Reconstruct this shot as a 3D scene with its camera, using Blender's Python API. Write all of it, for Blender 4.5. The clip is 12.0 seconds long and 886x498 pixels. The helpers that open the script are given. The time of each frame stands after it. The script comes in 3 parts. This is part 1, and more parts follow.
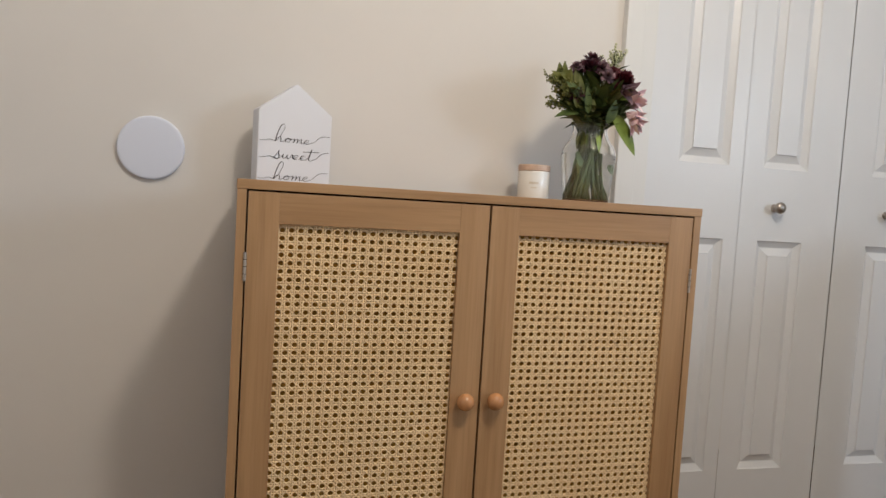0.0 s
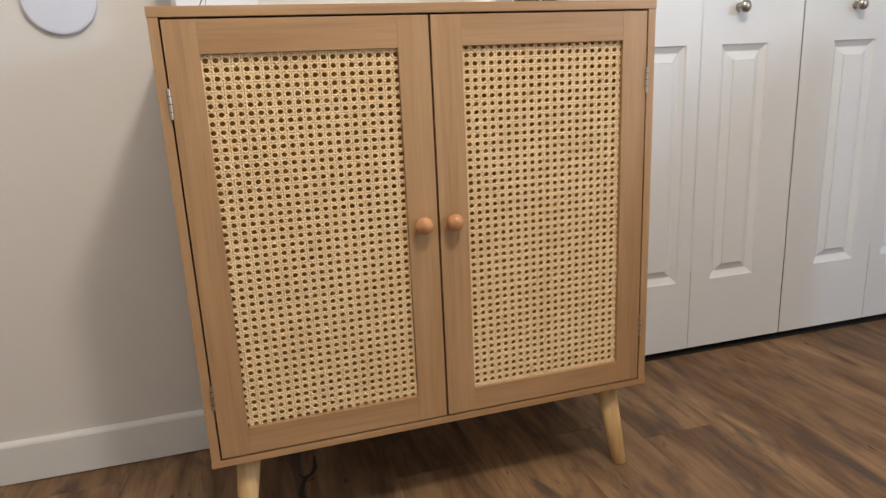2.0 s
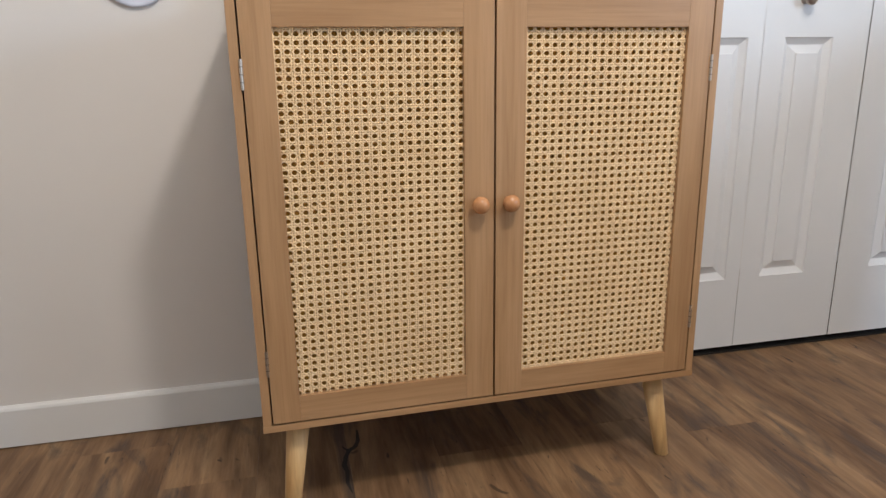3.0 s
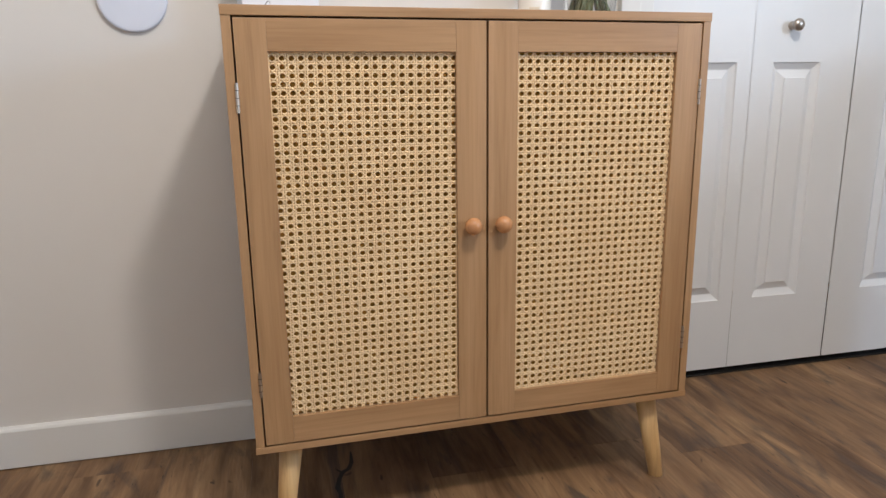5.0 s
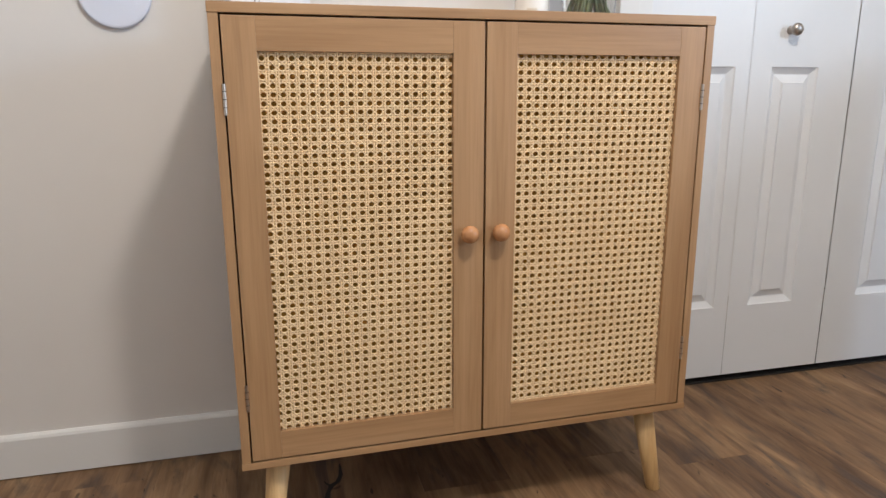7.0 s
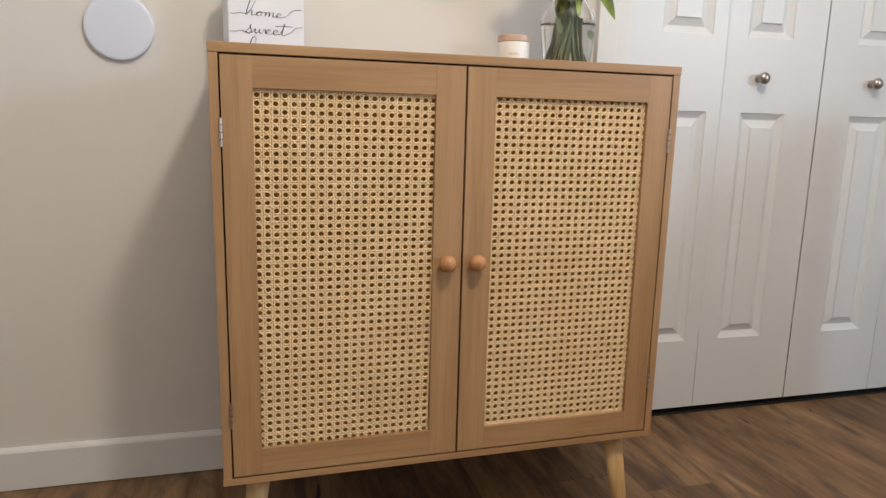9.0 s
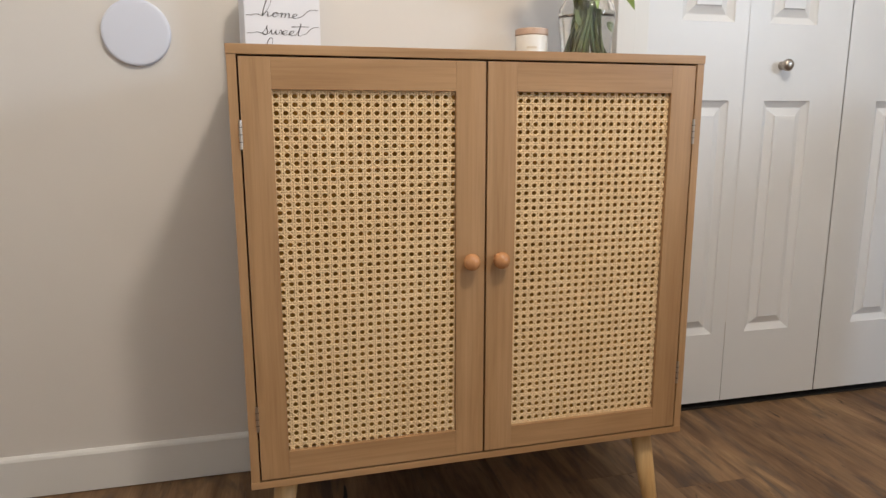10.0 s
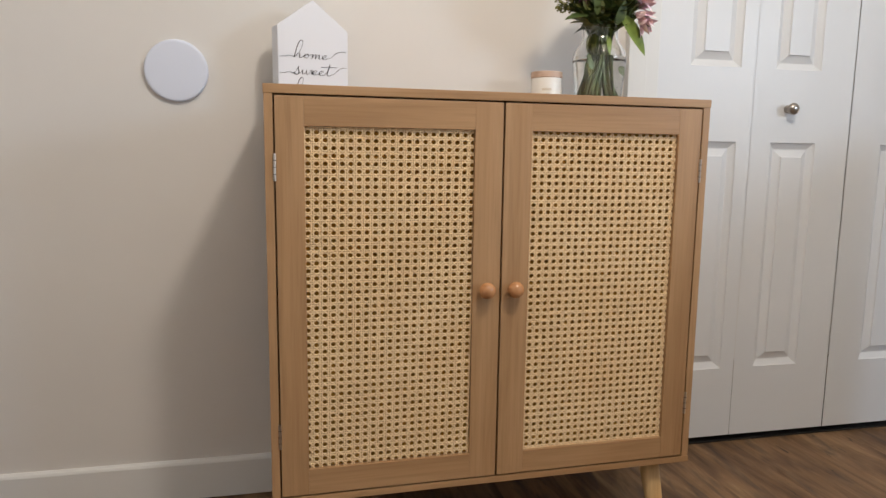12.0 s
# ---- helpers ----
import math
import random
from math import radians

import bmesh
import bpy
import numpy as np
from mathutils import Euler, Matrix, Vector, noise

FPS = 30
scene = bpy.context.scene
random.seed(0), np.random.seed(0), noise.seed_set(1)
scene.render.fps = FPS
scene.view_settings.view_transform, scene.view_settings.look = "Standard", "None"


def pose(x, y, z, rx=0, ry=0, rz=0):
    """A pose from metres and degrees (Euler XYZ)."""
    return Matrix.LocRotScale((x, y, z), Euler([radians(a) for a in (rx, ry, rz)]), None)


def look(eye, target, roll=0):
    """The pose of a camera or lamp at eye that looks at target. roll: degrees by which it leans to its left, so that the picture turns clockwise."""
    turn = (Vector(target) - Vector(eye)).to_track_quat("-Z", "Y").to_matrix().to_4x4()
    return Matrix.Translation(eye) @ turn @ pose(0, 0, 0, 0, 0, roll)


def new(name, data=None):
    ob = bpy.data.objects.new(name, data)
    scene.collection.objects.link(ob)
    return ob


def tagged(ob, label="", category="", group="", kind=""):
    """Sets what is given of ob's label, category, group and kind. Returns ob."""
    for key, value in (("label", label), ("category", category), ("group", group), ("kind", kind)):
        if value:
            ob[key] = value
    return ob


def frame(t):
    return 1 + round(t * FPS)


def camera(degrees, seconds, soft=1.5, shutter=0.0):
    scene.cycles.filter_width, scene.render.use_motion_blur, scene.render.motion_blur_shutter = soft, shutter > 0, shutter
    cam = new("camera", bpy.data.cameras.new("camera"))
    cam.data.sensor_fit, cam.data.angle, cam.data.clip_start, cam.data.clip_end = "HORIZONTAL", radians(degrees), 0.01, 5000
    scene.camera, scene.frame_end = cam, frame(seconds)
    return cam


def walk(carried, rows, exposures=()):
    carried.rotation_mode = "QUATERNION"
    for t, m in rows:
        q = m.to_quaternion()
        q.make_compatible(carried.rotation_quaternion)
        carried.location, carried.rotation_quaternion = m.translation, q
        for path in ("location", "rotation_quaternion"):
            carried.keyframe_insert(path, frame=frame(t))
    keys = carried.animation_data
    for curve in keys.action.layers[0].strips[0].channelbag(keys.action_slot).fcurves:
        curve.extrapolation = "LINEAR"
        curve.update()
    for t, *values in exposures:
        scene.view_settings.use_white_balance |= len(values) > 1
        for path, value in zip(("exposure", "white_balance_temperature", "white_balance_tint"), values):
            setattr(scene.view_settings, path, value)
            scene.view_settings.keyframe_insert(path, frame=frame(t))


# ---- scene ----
cam = camera(66.97, 12.0, soft=1.5)
PATH = [
    # seconds, x, y, z, yaw, pitch, roll
    (0, -0.3489, -1.0467, 0.8565, -14.519, -3.597, 3.429),
    (0.2, -0.3416, -1.0468, 0.8510, -13.992, -4.898, 1.676),
    (0.5, -0.3306, -1.0470, 0.8430, -13.565, -5.793, 0.526),
    (0.8, -0.3173, -1.0440, 0.8250, -15.021, -6.941, -0.667),
    (1, -0.3084, -1.0420, 0.8130, -15.505, -9.292, -0.965),
    (1.2, -0.3045, -1.0424, 0.8034, -15.550, -10.476, -1.514),
    (1.5, -0.2986, -1.0429, 0.7889, -15.189, -11.947, -2.146),
    (1.8, -0.2924, -1.0396, 0.7767, -14.862, -12.894, -3.642),
    (2, -0.2883, -1.0374, 0.7687, -15.779, -14.316, -2.675),
    (2.2, -0.2977, -1.0391, 0.7630, -16.112, -13.662, -1.733),
    (2.5, -0.3120, -1.0417, 0.7544, -13.245, -13.852, -1.846),
    (2.7, -0.3271, -1.0420, 0.7512, -12.858, -14.943, -0.816),
    (4.3, -0.3264, -1.0497, 0.7508, -12.825, -13.692, -1.624),
    (4.5, -0.3265, -1.0522, 0.7521, -12.768, -13.261, -1.167),
    (4.8, -0.3247, -1.0531, 0.7513, -13.216, -12.193, -1.283),
    (5, -0.3233, -1.0538, 0.7508, -13.157, -12.963, -0.826),
    (5.2, -0.3238, -1.0484, 0.7523, -12.936, -13.216, -1.708),
    (5.5, -0.3243, -1.0403, 0.7545, -12.440, -13.481, -1.944),
    (5.8, -0.3244, -1.0289, 0.7485, -13.187, -13.606, -1.427),
    (6, -0.3245, -1.0212, 0.7445, -13.262, -14.414, -0.956),
    (6.2, -0.3269, -1.0104, 0.7463, -13.622, -14.206, -0.470),
    (6.5, -0.3305, -0.9943, 0.7489, -13.556, -13.825, -0.188),
    (6.8, -0.3284, -1.0038, 0.7535, -13.194, -13.625, -1.711),
    (7, -0.3269, -1.0102, 0.7566, -14.324, -13.031, -0.218),
    (7.2, -0.3274, -1.0350, 0.7614, -14.551, -11.840, -0.174),
    (8.8, -0.3323, -1.0751, 0.7647, -14.855, -11.179, 0.994),
    (9, -0.3284, -1.0726, 0.7694, -15.342, -10.532, 1.417),
    (9.2, -0.3302, -1.0697, 0.7693, -15.116, -9.963, 1.045),
    (9.5, -0.3327, -1.0653, 0.7689, -12.417, -10.732, -0.765),
    (9.8, -0.3350, -1.0605, 0.7689, -13.570, -11.312, 0.163),
    (10, -0.3365, -1.0573, 0.7690, -13.948, -10.798, -0.135),
    (10.2, -0.3392, -1.0614, 0.7670, -14.158, -11.195, 0.857),
    (10.5, -0.3434, -1.0674, 0.7642, -14.600, -10.786, 0.893),
    (10.8, -0.3515, -1.0869, 0.7459, -13.956, -12.499, 1.153),
    (11, -0.3569, -1.0998, 0.7338, -12.808, -13.335, 1.472),
    (11.2, -0.3576, -1.1065, 0.7389, -12.657, -13.370, 0.878),
    (11.5, -0.3586, -1.1164, 0.7466, -12.592, -10.744, 0.389),
    (11.8, -0.3600, -1.1149, 0.7611, -13.035, -8.322, 0.784),
    (12, -0.3610, -1.1140, 0.7708, -12.917, -7.880, 0.767),
]


def gaze(x, y, z, yaw, pitch, roll):
    """The pose of the camera at a place, from its heading, tilt and lean in degrees."""
    a, p = radians(yaw), radians(pitch)
    way = Vector((-math.sin(a) * math.cos(p), math.cos(a) * math.cos(p), math.sin(p)))
    eye = Vector((x, y, z))
    return look(eye, eye + way, roll)


EXPOSURES = [(0.0, -0.16, 6020, 10), (1.0, -0.02, 6020, 10), (2.0, 0.30, 5940, 10), (2.7, 0.38, 5650, 10), (4.5, 0.39, 5570, 10), (5.5, 0.38, 5610, 10),
             (7.2, 0.40, 5610, 10), (9.0, 0.20, 5990, 10), (10.5, 0.20, 6040, 10), (11.0, 0.35, 5940, 10), (11.5, 0.28, 5860, 10), (12.0, 0.10, 5920, 10)]
walk(cam, [(row[0], gaze(*row[1:])) for row in PATH], EXPOSURES)

# ---- light ----
LAMP = Vector((0.20, -0.95, 2.05))
CEILING = 2.44
world = bpy.data.worlds.new("world")
scene.world = world
world.use_nodes = True
world.node_tree.nodes["Background"].inputs[0].default_value = (0.5, 0.6, 0.8, 1)
world.node_tree.nodes["Background"].inputs[1].default_value = 0.08
bulb = bpy.data.lights.new("ceiling_bulb", "POINT")
bulb.energy, bulb.color, bulb.shadow_soft_size = 48.0, (1.0, 0.85, 0.67), 0.085
new("ceiling_bulb", bulb).location = LAMP
WIN_X, WIN_Y0, WIN_Y1, WIN_Z0, WIN_Z1 = 2.4, -2.40, -1.60, 1.20, 1.75
sky = bpy.data.lights.new("window_daylight", "AREA")
sky.energy, sky.color, sky.shape, sky.size, sky.size_y = 30.0, (0.74, 0.87, 1.0), "RECTANGLE", WIN_Y1 - WIN_Y0, WIN_Z1 - WIN_Z0
new("window_daylight", sky).matrix_world = look((WIN_X + 0.03, (WIN_Y0 + WIN_Y1) / 2, (WIN_Z0 + WIN_Z1) / 2), (0, (WIN_Y0 + WIN_Y1) / 2, (WIN_Z0 + WIN_Z1) / 2))


# ---- materials ----
def material(name, colour=(0.5, 0.5, 0.5), rough=0.5, metal=0.0):
    m = bpy.data.materials.new(name)
    m.use_nodes = True
    b = m.node_tree.nodes["Principled BSDF"]
    b.inputs["Base Color"].default_value = (*colour, 1)
    b.inputs["Roughness"].default_value = rough
    b.inputs["Metallic"].default_value = metal
    return m, m.node_tree, b


def node(tree, kind, **values):
    n = tree.nodes.new(kind)
    for key, value in values.items():
        n.inputs[key.replace("_", " ")].default_value = value
    return n


def coords(tree, stretch, random_shift=0.0):
    """Object coordinates, stretched, and shifted by each object's own random number."""
    at = tree.nodes.new("ShaderNodeTexCoord")
    mp = tree.nodes.new("ShaderNodeMapping")
    mp.inputs["Scale"].default_value = stretch
    tree.links.new(at.outputs["Object"], mp.inputs["Vector"])
    if random_shift:
        info = tree.nodes.new("ShaderNodeObjectInfo")
        mul = tree.nodes.new("ShaderNodeMath")
        mul.operation = "MULTIPLY"
        mul.inputs[1].default_value = random_shift
        tree.links.new(info.outputs["Random"], mul.inputs[0])
        tree.links.new(mul.outputs[0], mp.inputs["Location"])
    return mp.outputs["Vector"]


def noise_tex(tree, vector, scale, detail=4.0, rough=0.55, distortion=0.0):
    n = node(tree, "ShaderNodeTexNoise", Scale=scale, Detail=detail, Roughness=rough, Distortion=distortion)
    tree.links.new(vector, n.inputs["Vector"])
    return n.outputs["Fac"]


def ramp(tree, fac, stops):
    r = tree.nodes.new("ShaderNodeValToRGB")
    while len(r.color_ramp.elements) < len(stops):
        r.color_ramp.elements.new(0.5)
    for e, (place, colour) in zip(r.color_ramp.elements, stops):
        e.position, e.color = place, (*colour, 1)
    tree.links.new(fac, r.inputs[0])
    return r.outputs[0]


def blend(tree, a, b, fac, how="MIX"):
    n = tree.nodes.new("ShaderNodeMix")
    n.data_type, n.blend_type = "RGBA", how
    for socket, value in ((n.inputs[0], fac), (n.inputs[6], a), (n.inputs[7], b)):
        if isinstance(value, (int, float)):
            socket.default_value = value
        elif isinstance(value, tuple):
            socket.default_value = (*value, 1)
        else:
            tree.links.new(value, socket)
    return n.outputs[2]


def bump(tree, b, height, strength, distance):
    n = node(tree, "ShaderNodeBump", Strength=strength, Distance=distance)
    tree.links.new(height, n.inputs["Height"])
    tree.links.new(n.outputs[0], b.inputs["Normal"])


def paint(name, colour, rough, uneven=0.04, grain=900.0, relief=0.15):
    m, t, b = material(name, colour, rough)
    at = coords(t, (1, 1, 1))
    low = tuple(c * (1 - uneven) for c in colour)
    high = tuple(min(1, c * (1 + uneven)) for c in colour)
    t.links.new(ramp(t, noise_tex(t, at, 2.3, 5), [(0.3, low), (0.7, high)]), b.inputs["Base Color"])
    bump(t, b, noise_tex(t, at, grain, 3), relief, 0.001)
    return m


def veneer(name, axis, dark, mid, light, rough=0.5, fine=1.0, shift=7.0):
    """Wood whose grain runs along an axis (0, 1 or 2)."""
    m, t, b = material(name, mid, rough)
    wide, thin = [9.0, 9.0, 9.0], [260.0 * fine] * 3
    wide[axis], thin[axis] = 0.9, 7.0
    broad = noise_tex(t, coords(t, wide, shift), 1.6, 5, 0.6, 0.9)
    lines = noise_tex(t, coords(t, thin, shift), 1.0, 3, 0.6)
    colour = ramp(t, broad, [(0.28, dark), (0.5, mid), (0.74, light)])
    band = [46.0, 46.0, 46.0]
    band[axis] = 1.7
    figure = noise_tex(t, coords(t, band, shift * 1.7), 1.0, 4, 0.6, 1.3)
    colour = blend(t, colour, ramp(t, figure, [(0.30, (0.84, 0.81, 0.78)), (0.46, (1.0, 0.99, 0.98)), (0.68, (1.05, 1.05, 1.05))]), 0.8, "MULTIPLY")
    streak = ramp(t, lines, [(0.34, (0.86, 0.84, 0.82)), (0.56, (1.0, 1.0, 1.0))])
    t.links.new(blend(t, colour, streak, 0.7, "MULTIPLY"), b.inputs["Base Color"])
    t.links.new(ramp(t, broad, [(0.2, (rough - 0.07,) * 3), (0.8, (rough + 0.07,) * 3)]), b.inputs["Roughness"])
    bump(t, b, lines, 0.12, 0.0006)
    return m


OAK = ((0.330, 0.188, 0.086), (0.395, 0.236, 0.113), (0.442, 0.273, 0.138))
M_WOOD = [veneer("oak_veneer_" + "xyz"[n], n, *OAK, rough=0.42) for n in range(3)]
M_PINE = veneer("pine_leg", 2, (0.44, 0.255, 0.090), (0.62, 0.412, 0.182), (0.71, 0.50, 0.245), 0.42, 0.6)
M_KNOB = veneer("beech_knob", 2, (0.45, 0.212, 0.085), (0.52, 0.258, 0.110), (0.57, 0.298, 0.136), 0.24, 0.5)
M_WALL = paint("cream_wall_paint", (0.68, 0.654, 0.620), 0.72, 0.025, 420.0, 0.10)
M_CEIL = paint("white_ceiling_paint", (0.80, 0.79, 0.76), 0.85)
M_TRIM = paint("white_trim_paint", (0.72, 0.718, 0.700), 0.38, 0.02, 300.0, 0.06)
M_PLATE = paint("white_plastic", (0.66, 0.695, 0.80), 0.45, 0.015, 200.0, 0.03)
M_SIGN = paint("white_sign_paint", (0.71, 0.73, 0.785), 0.55, 0.02, 160.0, 0.10)
M_INK = paint("black_ink", (0.03, 0.03, 0.035), 0.6)
M_STEEL, _t, _b = material("hinge_steel", (0.55, 0.50, 0.44), 0.34, 1.0)
bump(_t, _b, noise_tex(_t, coords(_t, (1, 1, 1)), 700.0, 3), 0.1, 0.0005)
M_NICKEL, _t, _b = material("brushed_nickel", (0.42, 0.38, 0.34), 0.30, 1.0)
bump(_t, _b, noise_tex(_t, coords(_t, (900, 900, 40)), 1.0, 3), 0.08, 0.0004)
# Near-black that paints the shade in the gap below the closet doors.
M_GAP_SHADE = paint("gap_shade_black", (0.012, 0.010, 0.009), 1.0)
M_DARK = paint("dark_void", (0.03, 0.026, 0.024), 0.9)


def door_paint():
    """White moulded door skin with an embossed wood grain."""
    m, t, b = material("white_door_paint", (0.76, 0.775, 0.80), 0.36)
    at = coords(t, (55, 55, 3.2), 3.0)
    grain = noise_tex(t, at, 2.0, 6, 0.65, 0.6)
    t.links.new(ramp(t, noise_tex(t, coords(t, (1, 1, 1), 3.0), 3.0, 5), [(0.3, (0.700, 0.709, 0.722)), (0.7, (0.736, 0.744, 0.755))]), b.inputs["Base Color"])
    bump(t, b, grain, 0.16, 0.0012)
    return m


M_DOOR = door_paint()


def cane_material():
    m, t, b = material("woven_cane", (0.70, 0.52, 0.29), 0.40)
    at = coords(t, (1, 1, 1))
    tone = ramp(t, noise_tex(t, at, 9.0, 4), [(0.3, (0.82, 0.605, 0.345)), (0.7, (0.89, 0.692, 0.422))])
    spots = ramp(t, noise_tex(t, at, 420.0, 2), [(0.32, (0.78, 0.70, 0.60)), (0.55, (1, 1, 1))])
    t.links.new(blend(t, tone, spots, 0.6, "MULTIPLY"), b.inputs["Base Color"])
    bump(t, b, noise_tex(t, at, 1500.0, 2), 0.2, 0.0003)
    return m


M_CANE = cane_material()
M_BACKING = paint("brown_backing", (0.50, 0.268, 0.048), 0.8, 0.15)


def plank_material():
    """Rustic brown vinyl plank: tan and brown streaks, smoky patches, dark splits and knots; every plank has its own tone."""
    m, t, b = material("rustic_plank", (0.17, 0.11, 0.065), 0.5)
    long = noise_tex(t, coords(t, (12.5, 2.3, 12.5), 43.0), 1.0, 5, 0.55, 1.0)
    streak = noise_tex(t, coords(t, (34, 3.6, 34), 29.0), 1.0, 6, 0.62, 1.5)
    fine = noise_tex(t, coords(t, (170, 10.0, 170), 53.0), 1.0, 4, 0.6, 0.5)
    patch = noise_tex(t, coords(t, (11.0, 2.6, 11.0), 64.0), 1.0, 5, 0.58, 1.4)
    crack = noise_tex(t, coords(t, (34, 5.2, 34), 17.0), 1.0, 4, 0.55, 3.6)
    knot = noise_tex(t, coords(t, (17, 8.0, 17), 71.0), 1.0, 3, 0.5, 1.6)
    info = t.nodes.new("ShaderNodeObjectInfo")
    colour = ramp(t, long, [(0.27, (0.088, 0.050, 0.026)), (0.41, (0.146, 0.085, 0.044)), (0.54, (0.216, 0.132, 0.070)), (0.72, (0.310, 0.205, 0.114))])
    colour = blend(t, colour, ramp(t, streak, [(0.32, (0.56, 0.53, 0.52)), (0.48, (0.96, 0.94, 0.92)), (0.66, (1.28, 1.26, 1.20))]), 0.56, "MULTIPLY")
    colour = blend(t, colour, ramp(t, fine, [(0.30, (0.72, 0.69, 0.66)), (0.60, (1.08, 1.07, 1.05))]), 0.34, "MULTIPLY")
    smoke = ramp(t, patch, [(0.53, (0, 0, 0)), (0.67, (0.74, 0.74, 0.74))])
    colour = blend(t, colour, (0.052, 0.040, 0.036), smoke)
    cut = ramp(t, crack, [(0.685, (0, 0, 0)), (0.72, (0.85, 0.85, 0.85))])
    colour = blend(t, colour, (0.028, 0.018, 0.013), cut)
    eye = ramp(t, knot, [(0.70, (0, 0, 0)), (0.735, (0.8, 0.8, 0.8))])
    colour = blend(t, colour, (0.040, 0.024, 0.015), eye)
    tone = ramp(t, info.outputs["Random"], [(0.0, (0.90, 0.88, 0.87)), (0.5, (1.0, 0.98, 0.95)), (1.0, (1.10, 1.07, 1.02))])
    colour = blend(t, colour, tone, 1.0, "MULTIPLY")
    t.links.new(colour, b.inputs["Base Color"])
    t.links.new(ramp(t, fine, [(0.3, (0.62,) * 3), (0.7, (0.46,) * 3)]), b.inputs["Roughness"])
    b.inputs["Specular IOR Level"].default_value = 0.35
    bump(t, b, fine, 0.25, 0.0012)
    return m


M_PLANK = plank_material()


def glass(name, tint, ior, rough=0.0):
    m, t, b = material(name, tint, rough)
    b.inputs["Transmission Weight"].default_value = 1.0
    b.inputs["IOR"].default_value = ior
    return m


M_GLASS = glass("clear_glass", (0.99, 0.995, 0.99), 1.48)
M_WATER = glass("water", (0.985, 0.99, 0.98), 1.33)


def plant(name, low, high, rough=0.5, scale=60.0, through_light=0.0):
    m, t, b = material(name, high, rough)
    t.links.new(ramp(t, noise_tex(t, coords(t, (1, 1, 1)), scale, 4), [(0.3, low), (0.7, high)]), b.inputs["Base Color"])
    if through_light:
        b.inputs["Subsurface Weight"].default_value = through_light
        b.inputs["Subsurface Radius"].default_value = (0.004, 0.004, 0.002)
    return m


M_STEM = plant("green_stem", (0.026, 0.040, 0.008), (0.068, 0.092, 0.020))
M_LEAF = plant("green_leaf", (0.030, 0.052, 0.010), (0.082, 0.118, 0.024), 0.62)
M_LEAF_PALE = plant("fresh_leaf", (0.115, 0.170, 0.026), (0.195, 0.265, 0.048), 0.42)
M_OLIVE = plant("olive_leaf", (0.075, 0.085, 0.014), (0.135, 0.140, 0.030), 0.62)
M_SPRIG = plant("yellow_green_sprig", (0.085, 0.098, 0.016), (0.165, 0.175, 0.034), 0.6)
M_WINE = plant("burgundy_petal", (0.030, 0.006, 0.012), (0.085, 0.016, 0.030), 0.55)
M_RED = plant("dark_red_petal", (0.045, 0.004, 0.008), (0.11, 0.010, 0.018), 0.5)
M_MAUVE = plant("mauve_petal", (0.11, 0.060, 0.075), (0.22, 0.13, 0.15), 0.6)
M_PINK = plant("pink_petal", (0.70, 0.42, 0.47), (0.88, 0.70, 0.72), 0.5, 60.0, 0.25)
M_BUD = plant("yellow_green_bud", (0.10, 0.11, 0.020), (0.21, 0.21, 0.055), 0.6)
M_PALE_BUD = plant("pale_green_bud", (0.42, 0.44, 0.24), (0.62, 0.63, 0.42), 0.6)
M_WAX = plant("milky_glass", (0.74, 0.71, 0.65), (0.79, 0.76, 0.71), 0.22, 20.0)
M_GOLD = paint("faded_gold_print", (0.62, 0.55, 0.44), 0.4)
M_LID = veneer("candle_lid_wood", 0, (0.46, 0.32, 0.24), (0.57, 0.41, 0.31), (0.65, 0.49, 0.39), 0.55)


# ---- mesh helpers ----
def part(name, bm, mat, parent=None, label="", smooth=False):
    """Link a bmesh as one mesh object, under a parent if one is given."""
    me = bpy.data.meshes.new(name)
    bmesh.ops.recalc_face_normals(bm, faces=bm.faces)
    for f in bm.faces:
        f.smooth = smooth
    bm.to_mesh(me)
    bm.free()
    me.materials.append(mat)
    ob = new(name, me)
    ob.parent = parent
    return tagged(ob, label)


def again(name, ob, m, parent=None):
    """Another object on the same mesh."""
    o = new(name, ob.data)
    o.parent = parent
    o.matrix_basis = m
    return o


def box(x0, x1, y0, y1, z0, z1, bevel=0.0, steps=2, bm=None):
    one = bmesh.new()
    bmesh.ops.create_cube(one, size=1.0)
    for v in one.verts:
        v.co = Vector((x0 + (v.co.x + 0.5) * (x1 - x0), y0 + (v.co.y + 0.5) * (y1 - y0), z0 + (v.co.z + 0.5) * (z1 - z0)))
    if bevel:
        bmesh.ops.bevel(one, geom=one.edges[:], offset=bevel, segments=steps, profile=0.7, affect="EDGES")
    if bm is None:
        return one
    me = bpy.data.meshes.new("joined")
    one.to_mesh(me)
    one.free()
    bm.from_mesh(me)
    bpy.data.meshes.remove(me)
    return bm


def lathe(profile, steps=40, closed=False, axis="z"):
    """Turn (radius, height) pairs about an axis."""
    bm = bmesh.new()
    rings = []
    for r, h in profile:
        ring = []
        for n in range(steps if r > 1e-6 else 1):
            a = 2 * math.pi * n / steps
            p = (r * math.cos(a), r * math.sin(a), h)
            ring.append(bm.verts.new(p if axis == "z" else (p[0], -p[2], p[1])))
        rings.append(ring)
    pairs = list(zip(rings, rings[1:])) + ([(rings[-1], rings[0])] if closed else [])
    for a, b in pairs:
        for n in range(steps):
            k = (n + 1) % steps
            quad = [a[n % len(a)], a[k % len(a)], b[k % len(b)], b[n % len(b)]]
            face = list(dict.fromkeys(quad))
            if len(face) > 2:
                bm.faces.new(face)
    return bm


